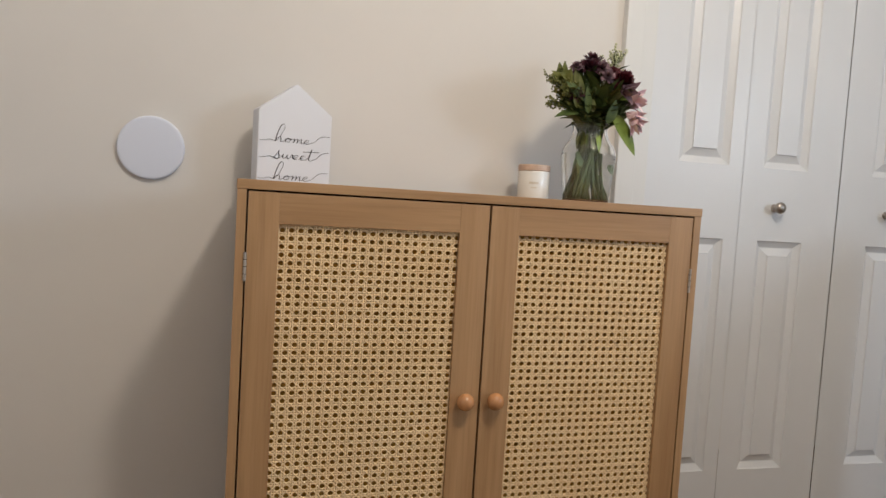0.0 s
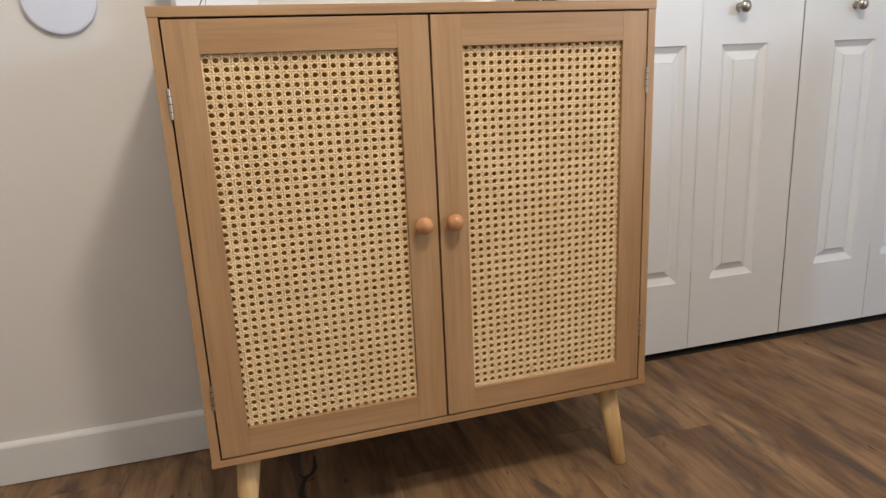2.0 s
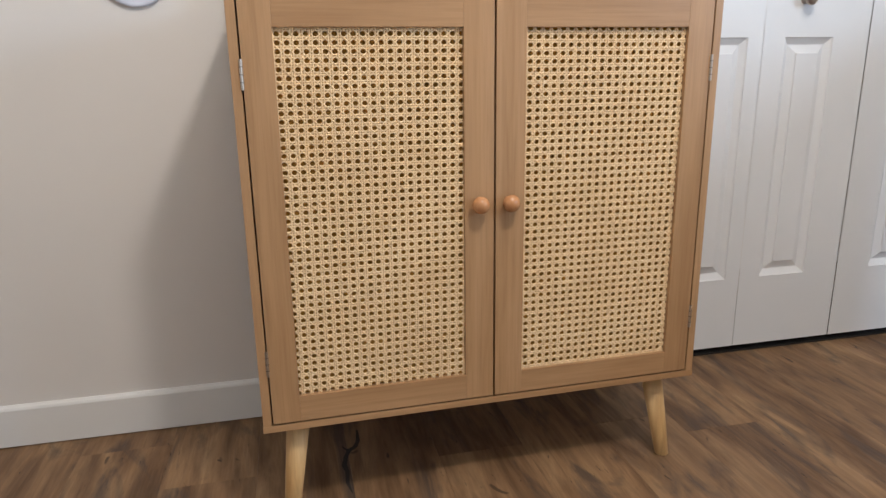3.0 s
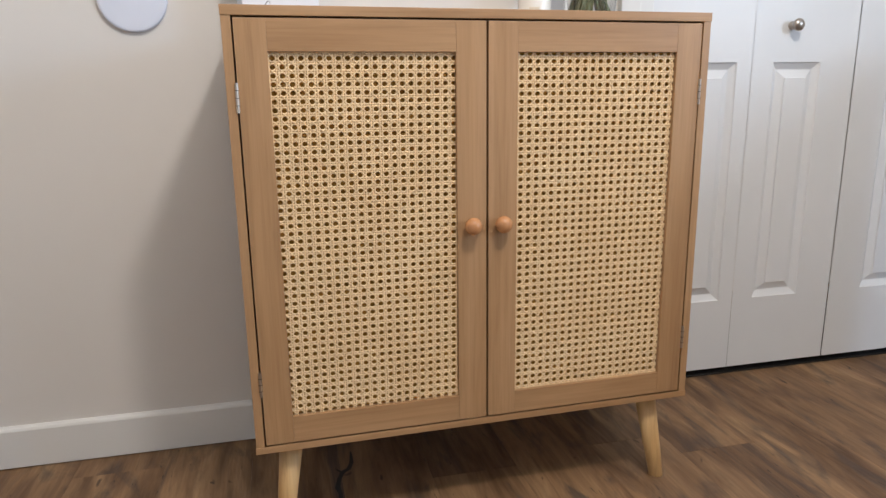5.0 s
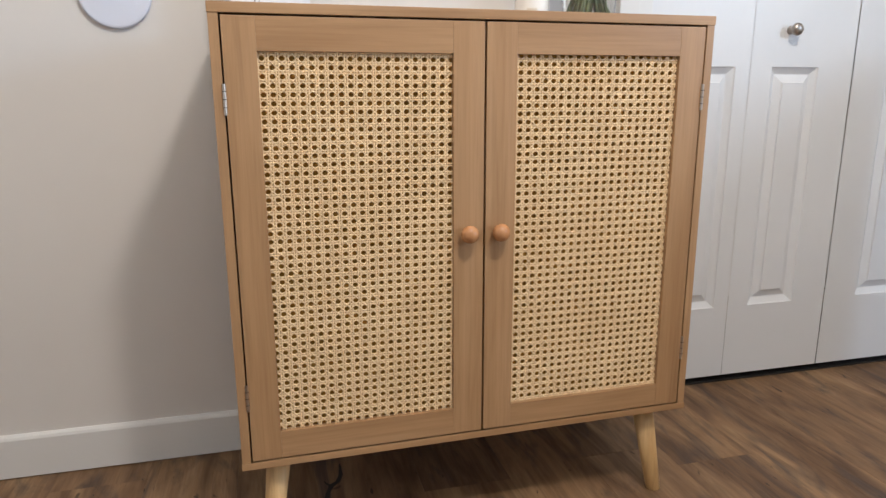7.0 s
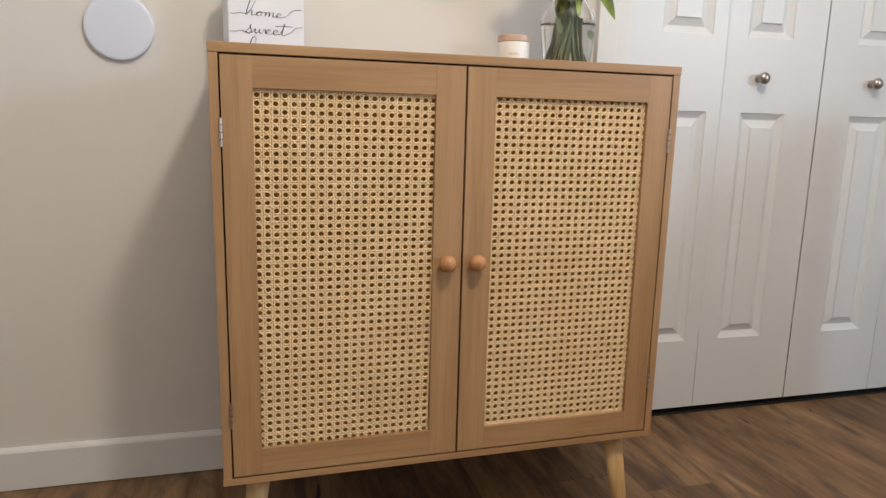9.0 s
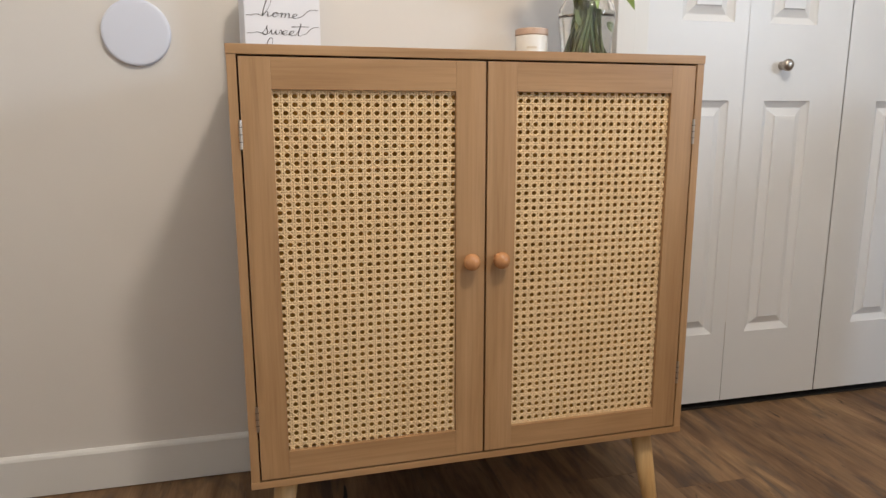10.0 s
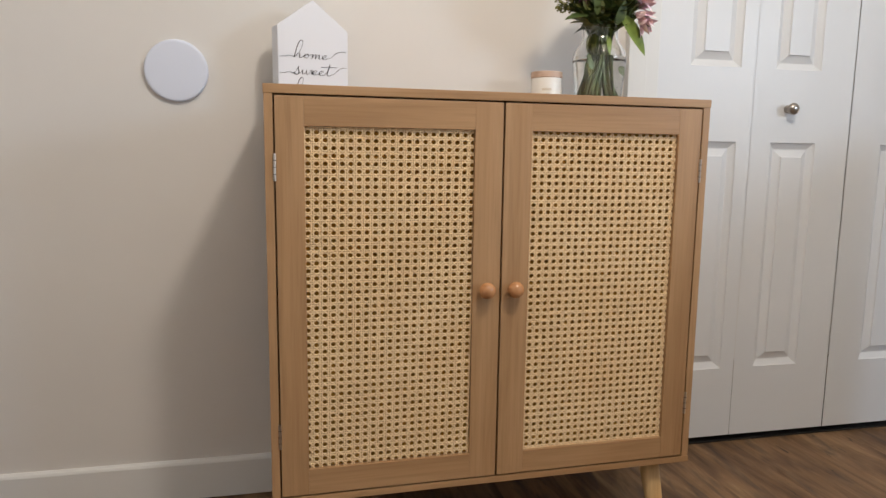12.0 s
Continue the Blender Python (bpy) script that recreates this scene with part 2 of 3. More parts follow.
def tube(points, radii, sides=7, bm=None):
    """A round tube along points."""
    bm = bm or bmesh.new()
    rings = []
    for n, p in enumerate(points):
        d = (points[min(n + 1, len(points) - 1)] - points[max(n - 1, 0)]).normalized()
        u = d.cross(Vector((0.31, 0.9, 0.2))).normalized()
        v = d.cross(u)
        r = radii if isinstance(radii, float) else radii[n] if len(radii) == len(points) else radii[0] + (radii[1] - radii[0]) * n / (len(points) - 1)
        rings.append([bm.verts.new(p + r * (u * math.cos(2 * math.pi * k / sides) + v * math.sin(2 * math.pi * k / sides))) for k in range(sides)])
    for a, b in zip(rings, rings[1:]):
        for k in range(sides):
            bm.faces.new((a[k], a[(k + 1) % sides], b[(k + 1) % sides], b[k]))
    bm.faces.new(rings[0]), bm.faces.new(rings[-1])
    return bm


# ---- the room ----
WALL_Y, CLOSET_Y = 0.395, 0.428
WEST, EAST, SOUTH, NORTH = -1.35, 2.4, -3.8, 1.10
OPEN_L, OPEN_R, OPEN_T = 0.500, 1.742, 2.045


def structure(name, bm, mat, label, category):
    return tagged(part(name, bm, mat), label, category, kind="structure")


structure("wall_north", box(WEST, OPEN_L, WALL_Y, WALL_Y + 0.115, 0, CEILING), M_WALL, "smooth cream-painted wall behind the cabinet", "wall")
structure("wall_north_header", box(OPEN_L, OPEN_R, WALL_Y, WALL_Y + 0.115, OPEN_T, CEILING), M_WALL, "cream-painted wall above the closet opening", "wall")
structure("wall_north_east", box(OPEN_R, EAST, WALL_Y, WALL_Y + 0.115, 0, CEILING), M_WALL, "cream-painted wall beyond the closet", "wall")
# Out of view; WEST is set near so this wall bounces lamp light back.
structure("wall_west", box(WEST - 0.12, WEST, SOUTH - 0.12, NORTH, 0, CEILING), M_WALL, "unseen cream-painted side wall, set close to bounce fill light", "wall")
structure("wall_south", box(WEST - 0.12, EAST + 0.12, SOUTH - 0.12, SOUTH, 0, CEILING), M_WALL, "plain cream-painted wall opposite the cabinet", "wall")
east = tagged(new("wall_east"), "cream-painted side wall with a window opening", "wall", kind="structure")
for y0, y1, z0, z1 in ((SOUTH, WIN_Y0, 0, CEILING), (WIN_Y1, NORTH, 0, CEILING), (WIN_Y0, WIN_Y1, 0, WIN_Z0), (WIN_Y0, WIN_Y1, WIN_Z1, CEILING)):
    part("wall_piece", box(EAST, EAST + 0.12, y0, y1, z0, z1), M_WALL, east)
window = tagged(new("window_1"), "white-framed window that lets in cool daylight", "window", kind="structure")
for y0, y1, z0, z1 in ((WIN_Y0, WIN_Y0 + 0.05, WIN_Z0, WIN_Z1), (WIN_Y1 - 0.05, WIN_Y1, WIN_Z0, WIN_Z1), (WIN_Y0 + 0.05, WIN_Y1 - 0.05, WIN_Z0, WIN_Z0 + 0.05), (WIN_Y0 + 0.05, WIN_Y1 - 0.05, WIN_Z1 - 0.05, WIN_Z1)):
    part("window_frame", box(EAST + 0.05, EAST + 0.10, y0, y1, z0, z1, 0.003), M_TRIM, window)
# Added out of view: shades the floor and low fronts from the window.
structure("wall_light_block", box(1.36, 1.46, SOUTH, -0.04, 0, 0.94), M_WALL, "unseen cream half wall added to block low daylight", "wall")
structure("wall_closet", box(WEST - 0.12, EAST + 0.12, NORTH, NORTH + 0.12, 0, CEILING), M_WALL, "plain back wall inside the closet", "wall")
structure("ceiling", box(WEST - 0.12, EAST + 0.12, SOUTH - 0.12, NORTH + 0.12, CEILING, CEILING + 0.1), M_CEIL, "flat white-painted ceiling of the room", "ceiling")

bm = bmesh.new()
prof = [(0.0, 0.0028), (-0.012, 0.0028), (-0.012, 0.084), (-0.0095, 0.089), (-0.004, 0.0925), (0.0, 0.0925)]
for x in (WEST, 0.423):
    ring = [bm.verts.new((x, WALL_Y + a, b)) for a, b in prof]
    bm.faces.new(ring)
bm.verts.ensure_lookup_table()
k = len(prof)
for n in range(k):
    bm.faces.new((bm.verts[n], bm.verts[(n + 1) % k], bm.verts[k + (n + 1) % k], bm.verts[k + n]))
structure("baseboard", bm, M_TRIM, "white-painted baseboard along the cream wall", "baseboard")

casing = tagged(new("trim"), "white-painted casing round the closet opening", "door casing", kind="structure")
part("side_casing", box(0.424, 0.472, WALL_Y - 0.021, WALL_Y, 0, OPEN_T + 0.05, 0.003), M_TRIM, casing)
part("door_jamb", box(0.4722, 0.5060, WALL_Y - 0.015, WALL_Y + 0.060, 0, OPEN_T, 0.002), M_TRIM, casing)
part("side_casing", box(OPEN_R + 0.001, OPEN_R + 0.05, WALL_Y - 0.021, WALL_Y, 0, OPEN_T + 0.05, 0.002), M_TRIM, casing)
part("head_casing", box(OPEN_L, OPEN_R, WALL_Y - 0.021, WALL_Y, OPEN_T, OPEN_T + 0.05, 0.002), M_TRIM, casing)


# ---- bifold closet doors ----
LEAF_W, LEAF_Z0, LEAF_Z1 = 0.3005, 0.02, 2.03


def leaf(parent, x0, pl, pr, knob_x):
    """One moulded leaf with two raised panels; the stile by the hinge is the narrower one."""
    x1 = x0 + LEAF_W
    cuts_x = [x0, pl, pr, x1]
    cuts_z = [LEAF_Z0, 0.211, 0.818, 1.005, 1.885, LEAF_Z1]
    bm = bmesh.new()
    grid = {(i, j): bm.verts.new((x, CLOSET_Y, z)) for i, x in enumerate(cuts_x) for j, z in enumerate(cuts_z)}
    for i in range(3):
        for j in range(5):
            if not (i == 1 and j in (1, 3)):
                bm.faces.new((grid[i, j], grid[i + 1, j], grid[i + 1, j + 1], grid[i, j + 1]))
    rim = [e for e in bm.edges if e.is_boundary and all(v.co.x in (x0, x1) or v.co.z in (LEAF_Z0, LEAF_Z1) for v in e.verts)]
    out = bmesh.ops.extrude_edge_only(bm, edges=[e for e in rim if not (abs(e.verts[0].co.x - pl) < 1e-6 and abs(e.verts[1].co.x - pl) < 1e-6)])
    for v in out["geom"]:
        if isinstance(v, bmesh.types.BMVert):
            v.co.y += 0.034
    body = part("leaf", bm, M_DOOR, parent, "white moulded bifold leaf")
    for z0, z1 in ((0.211, 0.818), (1.005, 1.885)):
        bm = bmesh.new()
        rings = []
        for inset, deep in ((0.0, 0.0), (0.0025, 0.0035), (0.0155, 0.0112), (0.0180, 0.0118), (0.0365, 0.0045), (0.0380, 0.0012)):
            rings.append([bm.verts.new((x, CLOSET_Y + deep, z)) for x, z in ((pl + inset, z0 + inset), (pr - inset, z0 + inset), (pr - inset, z1 - inset), (pl + inset, z1 - inset))])
        for a, b in zip(rings, rings[1:]):
            for n in range(4):
                bm.faces.new((a[n], a[(n + 1) % 4], b[(n + 1) % 4], b[n]))
        bm.faces.new(rings[-1])
        part("raised_panel", bm, M_DOOR, body)
    if knob_x:
        prof = [(0.0, 0.033), (0.006, 0.0325), (0.0115, 0.0300), (0.0148, 0.0255), (0.0152, 0.0215), (0.0135, 0.0165), (0.0095, 0.0125), (0.0080, 0.008), (0.0085, 0.004), (0.0100, 0.002), (0.0105, 0.0)]
        knob = part("knob", lathe(prof, 28, axis="y"), M_NICKEL, body, "brushed nickel knob", True)
        knob.location = (knob_x, CLOSET_Y, 0.9045)


SEAM = 0.8090
for n, (x0, panels, knobs) in enumerate(((SEAM - LEAF_W - 0.001, ((0.622, 0.767), (0.869, 1.0065)), (None, 0.912)), (SEAM + LEAF_W + 0.0028, ((1.215, 1.3525), (1.455, 1.600)), (1.272, None)))):
    pair = tagged(new("door_%d" % (n + 1)), "closed white moulded bifold closet door with nickel knob", "closet door", kind="structure")
    leaf(pair, x0, *panels[0], knobs[0])
    leaf(pair, x0 + LEAF_W + 0.001, *panels[1], knobs[1])


# ---- the cabinet ----
W, WR, TOP, LOW, DEEP = 0.40, 0.4018, 0.8805, 0.1765, 0.350
T = 0.0145
cabinet = tagged(new("cabinet"), "light oak two-door cabinet with woven cane panels on splayed legs", "cabinet")
cabinet.matrix_basis = pose(0, 0, 0, 0, 0, 1.2)
part("top_panel", box(-W, WR, -0.001, DEEP, TOP - T, TOP, 0.0010), M_WOOD[0], cabinet)
bm = box(-W, WR, -0.001, 0.0014, LOW, LOW + 0.0115, 0.0006)
part("bottom_panel", box(-W, WR, 0.0010, DEEP, LOW, LOW + 0.0050, bm=bm), M_WOOD[0], cabinet)
for s in (-1, 1):
    reach = W if s < 0 else WR
    a, b = sorted((s * (reach - 0.0008), s * (reach - T)))
    part("side_panel", box(a, b, 0, DEEP - 0.004, LOW + 0.0050, TOP - T, 0.0008), M_WOOD[2], cabinet)
part("back_panel", box(-W + T, W - T, DEEP - 0.010, DEEP - 0.005, LOW + 0.0050, TOP - T), M_WOOD[2], cabinet)
part("inner_shelf", box(-W + T, W - T, 0.04, DEEP - 0.011, 0.52, 0.534), M_WOOD[0], cabinet)
prof = [(0.0, 0.0), (0.0125, 0.0), (0.0140, 0.0015), (0.0205, LOW - 0.004), (0.0, LOW - 0.004)]
for sx, sy in ((-1, 0), (1, 0), (-1, 1), (1, 1)):
    bm = lathe(prof, 24)
    foot = Vector((sx * 0.3645, 0.024 if not sy else DEEP - 0.006, 0))
    head = Vector((sx * 0.341, 0.047 if not sy else DEEP - 0.052, LOW))
    for v in bm.verts:
        v.co += foot.lerp(Vector((head.x, head.y, 0)), v.co.z / LOW)
    part("leg", bm, M_PINE, cabinet, "tapered natural pine leg", True)

DX0, DZ0, DZ1, DT = 0.0018, 0.1906, 0.8630, 0.018
CX0, CZ1 = 0.0516, 0.8160


def cane(x0, x1, z0, z1, y, shift, skew, drop, pitch_x, pitch_z):
    """Six-way woven cane: upright and level pairs of strands and two diagonals, which leave eight-sided holes.
    Worked in cells of the weave; the first hole lies half a cell in. The whole piece may sit a little askew."""
    bm = bmesh.new()
    p = 0.0132
    nx, nz = math.ceil((x1 - x0) / pitch_x) + 1, math.ceil((z1 - z0) / pitch_z)

    def place(u, v):
        x, z = x0 + shift + u * pitch_x, z1 - drop - v * pitch_z
        return Vector((x - skew * (z1 - z) / (z1 - z0), z))

    def inside(c):
        return x0 - 0.006 <= c.x <= x1 + 0.006 and z0 - 0.006 <= c.y <= z1 + 0.006

    def strand(a, b, half, lift, phase, steps):
        last = None
        a, b = Vector(a), Vector(b)
        d = place(*b) - place(*a)
        side = Vector((-d.y, d.x)).normalized() * half * p
        for n in range(steps + 1):
            w = a.lerp(b, n / steps)
            c = place(w.x, w.y)
            if not inside(c):
                last = None
                continue
            up = lift + 0.0007 * math.cos(math.pi * n + phase)
            row = [bm.verts.new((q.x, y - h, q.y)) for q, h in ((c - side, up - 0.0012), (c - side * 0.42, up + 0.0006), (c + side * 0.42, up + 0.0006), (c + side, up - 0.0012))]
            if last:
                for k in range(3):
                    bm.faces.new((last[k], row[k], row[k + 1], last[k + 1]))
            last = row

    for i in range(-1, nx + 1):
        for s in (-1, 1):
            strand((i + s * 0.132, -1), (i + s * 0.132, nz + 1), 0.101, 0.0014, i * math.pi + s, 2 * (nz + 2))
    for j in range(-1, nz + 2):
        for s in (-1, 1):
            strand((-1, j + s * 0.132), (nx + 1, j + s * 0.132), 0.099, 0.0011, j * math.pi + 1.5 + s, 2 * (nx + 2))
    for k in range(-nz - 2, nx + nz + 3):
        c = k + 0.5
        strand((c - 1, -1), (c + nz + 1, nz + 1), 0.084, 0.0014, k * math.pi, 2 * (nz + 2))
        strand((c + 1, -1), (c - nz - 1, nz + 1), 0.084, 0.0012, k * math.pi + 1.0, 2 * (nz + 2))
    return bm


for s in (-1, 1):
    door = tagged(new("door"), "closed oak-framed door")
    door.parent = cabinet
    CX1, DX1, CZ0 = (0.3372, 0.3828, 0.2355) if s < 0 else (0.3388, 0.3846, 0.2315)

    def span(a, b):
        return sorted((s * a, s * b))
    part("stile", box(*span(DX0, CX0), 0, DT, DZ0, DZ1, 0.0009), M_WOOD[2], door)
    part("stile", box(*span(CX1, DX1), 0, DT, DZ0, DZ1, 0.0009), M_WOOD[2], door)
    part("rail", box(*span(CX0, CX1), 0.0003, DT, CZ1, DZ1, 0.0006), M_WOOD[0], door)
    part("rail", box(*span(CX0, CX1), 0.0003, DT, DZ0, CZ0, 0.0006), M_WOOD[0], door)
    web = part("cane_webbing", cane(*span(CX0, CX1), CZ0, CZ1, 0.0085, *((-0.0010, 0.0065, 0.0031, 0.01390, 0.01264) if s < 0 else (0.0022, 0.0, -0.0046, 0.01400, 0.01275))), M_CANE, door, "pale woven cane webbing")
    tagged(web, kind="stuff")
    part("backing_board", box(*span(CX0 + 0.0002, CX1 - 0.0002), 0.0128, 0.0160, CZ0 + 0.0002, CZ1 - 0.0002), M_BACKING, door, "brown board behind the cane")
    prof = [(0.0, 0.0275), (0.005, 0.0268), (0.0095, 0.0243), (0.0130, 0.0200), (0.0146, 0.0148), (0.0135, 0.0098), (0.0100, 0.0060), (0.0072, 0.0038), (0.0070, 0.0)]
    knob = part("knob", lathe(prof, 32, axis="y"), M_KNOB, door, "round polished beech knob", True)
    knob.location = (s * 0.0262 - 0.002, 0, 0.5395)
    for z in (0.728, 0.277):
        bm = tube([Vector((0, 0, z + 0.0005)), Vector((0, 0, z + 0.0215)), Vector((0, 0, z + 0.0435))], 0.0026, 12)
        hinge = part("hinge", bm, M_STEEL, door, "small steel butt hinge")
        hinge.location = (s * (DX1 + 0.0014), -0.0010, 0)
        for n in range(1, 4):
            part("knuckle_gap", box(-0.0027, 0.0027, -0.0027, 0.0008, z + 0.011 * n - 0.0004, z + 0.011 * n + 0.0004), M_DARK, hinge)


# ---- things on the cabinet and the wall ----
plate = tagged(part("wall_plate", lathe([(0.0, 0.0096), (0.0560, 0.0095), (0.0606, 0.0091), (0.0620, 0.0080), (0.0625, 0.0062), (0.0625, 0.0)], 64, axis="y"), M_PLATE, smooth=True),
               "round white plastic blank cover plate mounted on the cream wall", "wall plate")
plate.location = (-0.5845, WALL_Y, 0.9385)

sign = tagged(new("house_sign"), "white wooden house-shaped sign lettered home sweet home on the cabinet", "sign")
SW, SH, SP, ST = 0.148, 0.143, 0.198, 0.040
sign.matrix_basis = pose(-0.3795, 0.292, TOP, 0, 0, 17)
bm = bmesh.new()
outline = [(0, 0), (SW, 0), (SW, SH), (SW / 2, SP), (0, SH)]
rings = [[bm.verts.new((x, y, z)) for x, z in outline] for y in (0.0, ST)]
bm.faces.new(rings[0]), bm.faces.new(rings[1])
for n in range(5):
    bm.faces.new((rings[0][n], rings[0][(n + 1) % 5], rings[1][(n + 1) % 5], rings[1][n]))
bmesh.ops.bevel(bm, geom=bm.edges[:], offset=0.0012, segments=2, affect="EDGES")
part("board", bm, M_SIGN, sign)


def glide(points, per=6):
    """A smooth curve through points."""
    out = []
    for n in range(len(points) - 1):
        a, b, c, d = points[max(n - 1, 0)], points[n], points[n + 1], points[min(n + 2, len(points) - 1)]
        for k in range(per):
            u = k / per
            out.append(0.5 * (2 * b + (c - a) * u + (2 * a - 5 * b + 4 * c - d) * u * u + (3 * b - a - 3 * c + d) * u ** 3))
    return out + [points[-1]]


# Joined-up hand lettering: each letter is one pen stroke, then its width.
PEN = {
    "h": ([(0.0, 0.15), (0.30, 1.3), (0.50, 2.9), (0.50, 3.9), (0.34, 4.2), (0.16, 3.5), (0.02, 1.6), (-0.04, 0.0), (0.10, 0.75), (0.30, 1.05), (0.40, 0.7), (0.40, 0.15), (0.54, 0.05)], 0.72),
    "o": ([(0.34, 0.98), (0.12, 0.8), (0.06, 0.3), (0.22, 0.0), (0.42, 0.25), (0.46, 0.8), (0.34, 1.0), (0.40, 0.75), (0.60, 0.85)], 0.70),
    "m": ([(0.0, 0.85), (0.08, 0.95), (0.07, 0.4), (0.03, 0.0), (0.16, 0.65), (0.32, 1.0), (0.37, 0.6), (0.33, 0.0), (0.46, 0.65), (0.62, 1.0), (0.68, 0.6), (0.66, 0.12), (0.78, 0.05)], 0.88),
    "e": ([(0.0, 0.15), (0.24, 0.40), (0.42, 0.78), (0.32, 1.02), (0.12, 0.75), (0.08, 0.25), (0.24, -0.02), (0.50, 0.15)], 0.58),
    "s": ([(0.0, 0.1), (0.24, 1.0), (0.36, 1.75), (0.34, 1.2), (0.46, 0.45), (0.34, -0.15), (0.06, -0.05), (0.02, 0.25), (0.22, -0.1), (0.55, 0.15)], 0.66),
    "w": ([(0.0, 0.5), (0.10, 0.95), (0.10, 0.35), (0.22, 0.0), (0.38, 0.4), (0.46, 0.92), (0.46, 0.35), (0.58, 0.0), (0.76, 0.45), (0.82, 1.0), (0.94, 0.85)], 0.96),
    "t": ([(0.0, 0.15), (0.24, 1.2), (0.36, 2.7), (0.28, 1.4), (0.22, 0.3), (0.36, -0.05), (0.54, 0.15)], 0.58),
}


def words(text, x0, x1, z, high, parent):
    """One pen line that starts at the sign's edge, writes the word and ends in a flourish at the other edge; down strokes are thicker."""
    total = sum(PEN[c][1] for c in text)
    wide = (x1 - x0) / total
    pen, x = [Vector((0.003, -0.0005, z)), Vector((0.014, -0.0005, z + 0.0004)), Vector((0.023, -0.0005, z + 0.0030))], x0
    for c in text:
        for a, b in PEN[c][0]:
            pen.append(Vector((x + a * wide + 0.16 * b * high, -0.0005, z + b * high)))
        if c == "t":
            bar = [Vector((x - 0.30 * wide, -0.0005, z + 1.85 * high)), Vector((x + 0.4 * wide, -0.0005, z + 2.0 * high)), Vector((x + 1.15 * wide, -0.0005, z + 2.1 * high))]
            part("lettering", tube(glide(bar), 0.00055, 5), M_INK, parent, "thin black pen stroke")
        x += PEN[c][1] * wide
    pen += [Vector((x1 + 0.008, -0.0005, z + 0.005)), Vector((x1 + 0.018, -0.0005, z + 0.014)), Vector((x1 + 0.026, -0.0005, z + 0.0175)), Vector((SW - 0.004, -0.0005, z + 0.0182))]
    line = glide(pen)
    press = [0.00042 + 0.00050 * max(0.0, (line[max(n - 1, 0)].z - line[min(n + 1, len(line) - 1)].z) / max(1e-6, (line[max(n - 1, 0)] - line[min(n + 1, len(line) - 1)]).length)) for n in range(len(line))]
    part("lettering", tube(line, press, 5), M_INK, parent, "thin black pen lettering")


words("home", 0.034, 0.104, 0.0835, 0.0082, sign)
words("sweet", 0.031, 0.110, 0.0515, 0.0085, sign)
words("home", 0.034, 0.104, 0.0105, 0.0082, sign)

candle = tagged(new("candle"), "milky white jar candle with a pale wooden lid on the cabinet", "candle")
candle.location = (0.2005, 0.325, TOP)
part("jar", lathe([(0.0, 0.0), (0.030, 0.0), (0.0335, 0.003), (0.0342, 0.010), (0.0342, 0.0625), (0.0334, 0.0640), (0.0, 0.0640)], 40), M_WAX, candle, "milky white glass jar", True)
lid = part("lid", lathe([(0.0, 0.0645), (0.0335, 0.0645), (0.0347, 0.0655), (0.0347, 0.0765), (0.0335, 0.0778), (0.0, 0.0778)], 40), M_LID, candle, "round pale wooden lid")
for n, (a, b, z) in enumerate(((-0.30, 0.30, 0.036), (-0.18, 0.18, 0.027))):
    bm = bmesh.new()
    ends = [[bm.verts.new((0.03445 * math.sin(a + (b - a) * k / 8 - 0.35), -0.03445 * math.cos(a + (b - a) * k / 8 - 0.35), z + h)) for k in range(9)] for h in (0, 0.0045 - 0.002 * n)]
    for k in range(8):
        bm.faces.new((ends[0][k], ends[0][k + 1], ends[1][k + 1], ends[1][k]))
    part("print", bm, M_GOLD, candle, "faded gold print")

VX, VY = 0.2890, 0.250
vase = tagged(new("vase"), "clear waisted glass vase half filled with water", "vase")
vase.location = (VX, VY, TOP)
outer = [(0.045, 0.0), (0.0474, 0.003), (0.049, 0.02), (0.0520, 0.05), (0.0550, 0.078), (0.0566, 0.094), (0.0566, 0.102), (0.0554, 0.109), (0.0520, 0.117), (0.0466, 0.125), (0.0412, 0.133), (0.0372, 0.142), (0.0358, 0.15), (0.0366, 0.159), (0.0390, 0.169), (0.0400, 0.172)]
inner = [(r - 0.0030, h) for r, h in reversed(outer[2:-1])]
body = part("glass_body", lathe([(0.0, 0.0)] + outer + [(0.0392, 0.174)] + inner + [(0.0415, 0.0085), (0.0, 0.0075)], 56), M_GLASS, vase, smooth=True)
fill = [(r - 0.0018, h) for r, h in outer[2:7]]
water = part("water", lathe([(0.0, 0.0080), (0.0420, 0.0090)] + fill + [(0.0, 0.1025)], 56), M_WATER, vase, "clear water", True)
body.visible_shadow = False
water.visible_shadow = False


# ---- the bouquet ----
def bend(a, via, b, steps=14):
    c = 2 * via - 0.5 * (a + b)
    return [a * (1 - u) ** 2 + c * 2 * u * (1 - u) + b * u * u for u in (n / steps for n in range(steps + 1))]


def blade(bm, root, way, face, length, width, droop=0.2, steps=7, fold=0.25):
    """A leaf or petal: a pointed blade with a folded midrib that bends over."""
    way = way.normalized()
    across = way.cross(face).normalized()
    nor = across.cross(way).normalized()
    last = None
    for n in range(steps + 1):
        u = n / steps
        c = root + way * length * u - nor * droop * length * u * u
        w = width * 0.5 * (math.sin(math.pi * (0.06 + 0.94 * u ** 0.8)) ** 0.8 if u < 1 else 0.02)
        row = [bm.verts.new(q) for q in (c - across * w + nor * w * fold, c, c + across * w + nor * w * fold)]
        if last:
            bm.faces.new((last[0], row[0], row[1], last[1]))
            bm.faces.new((last[1], row[1], row[2], last[2]))
        last = row
    return bm


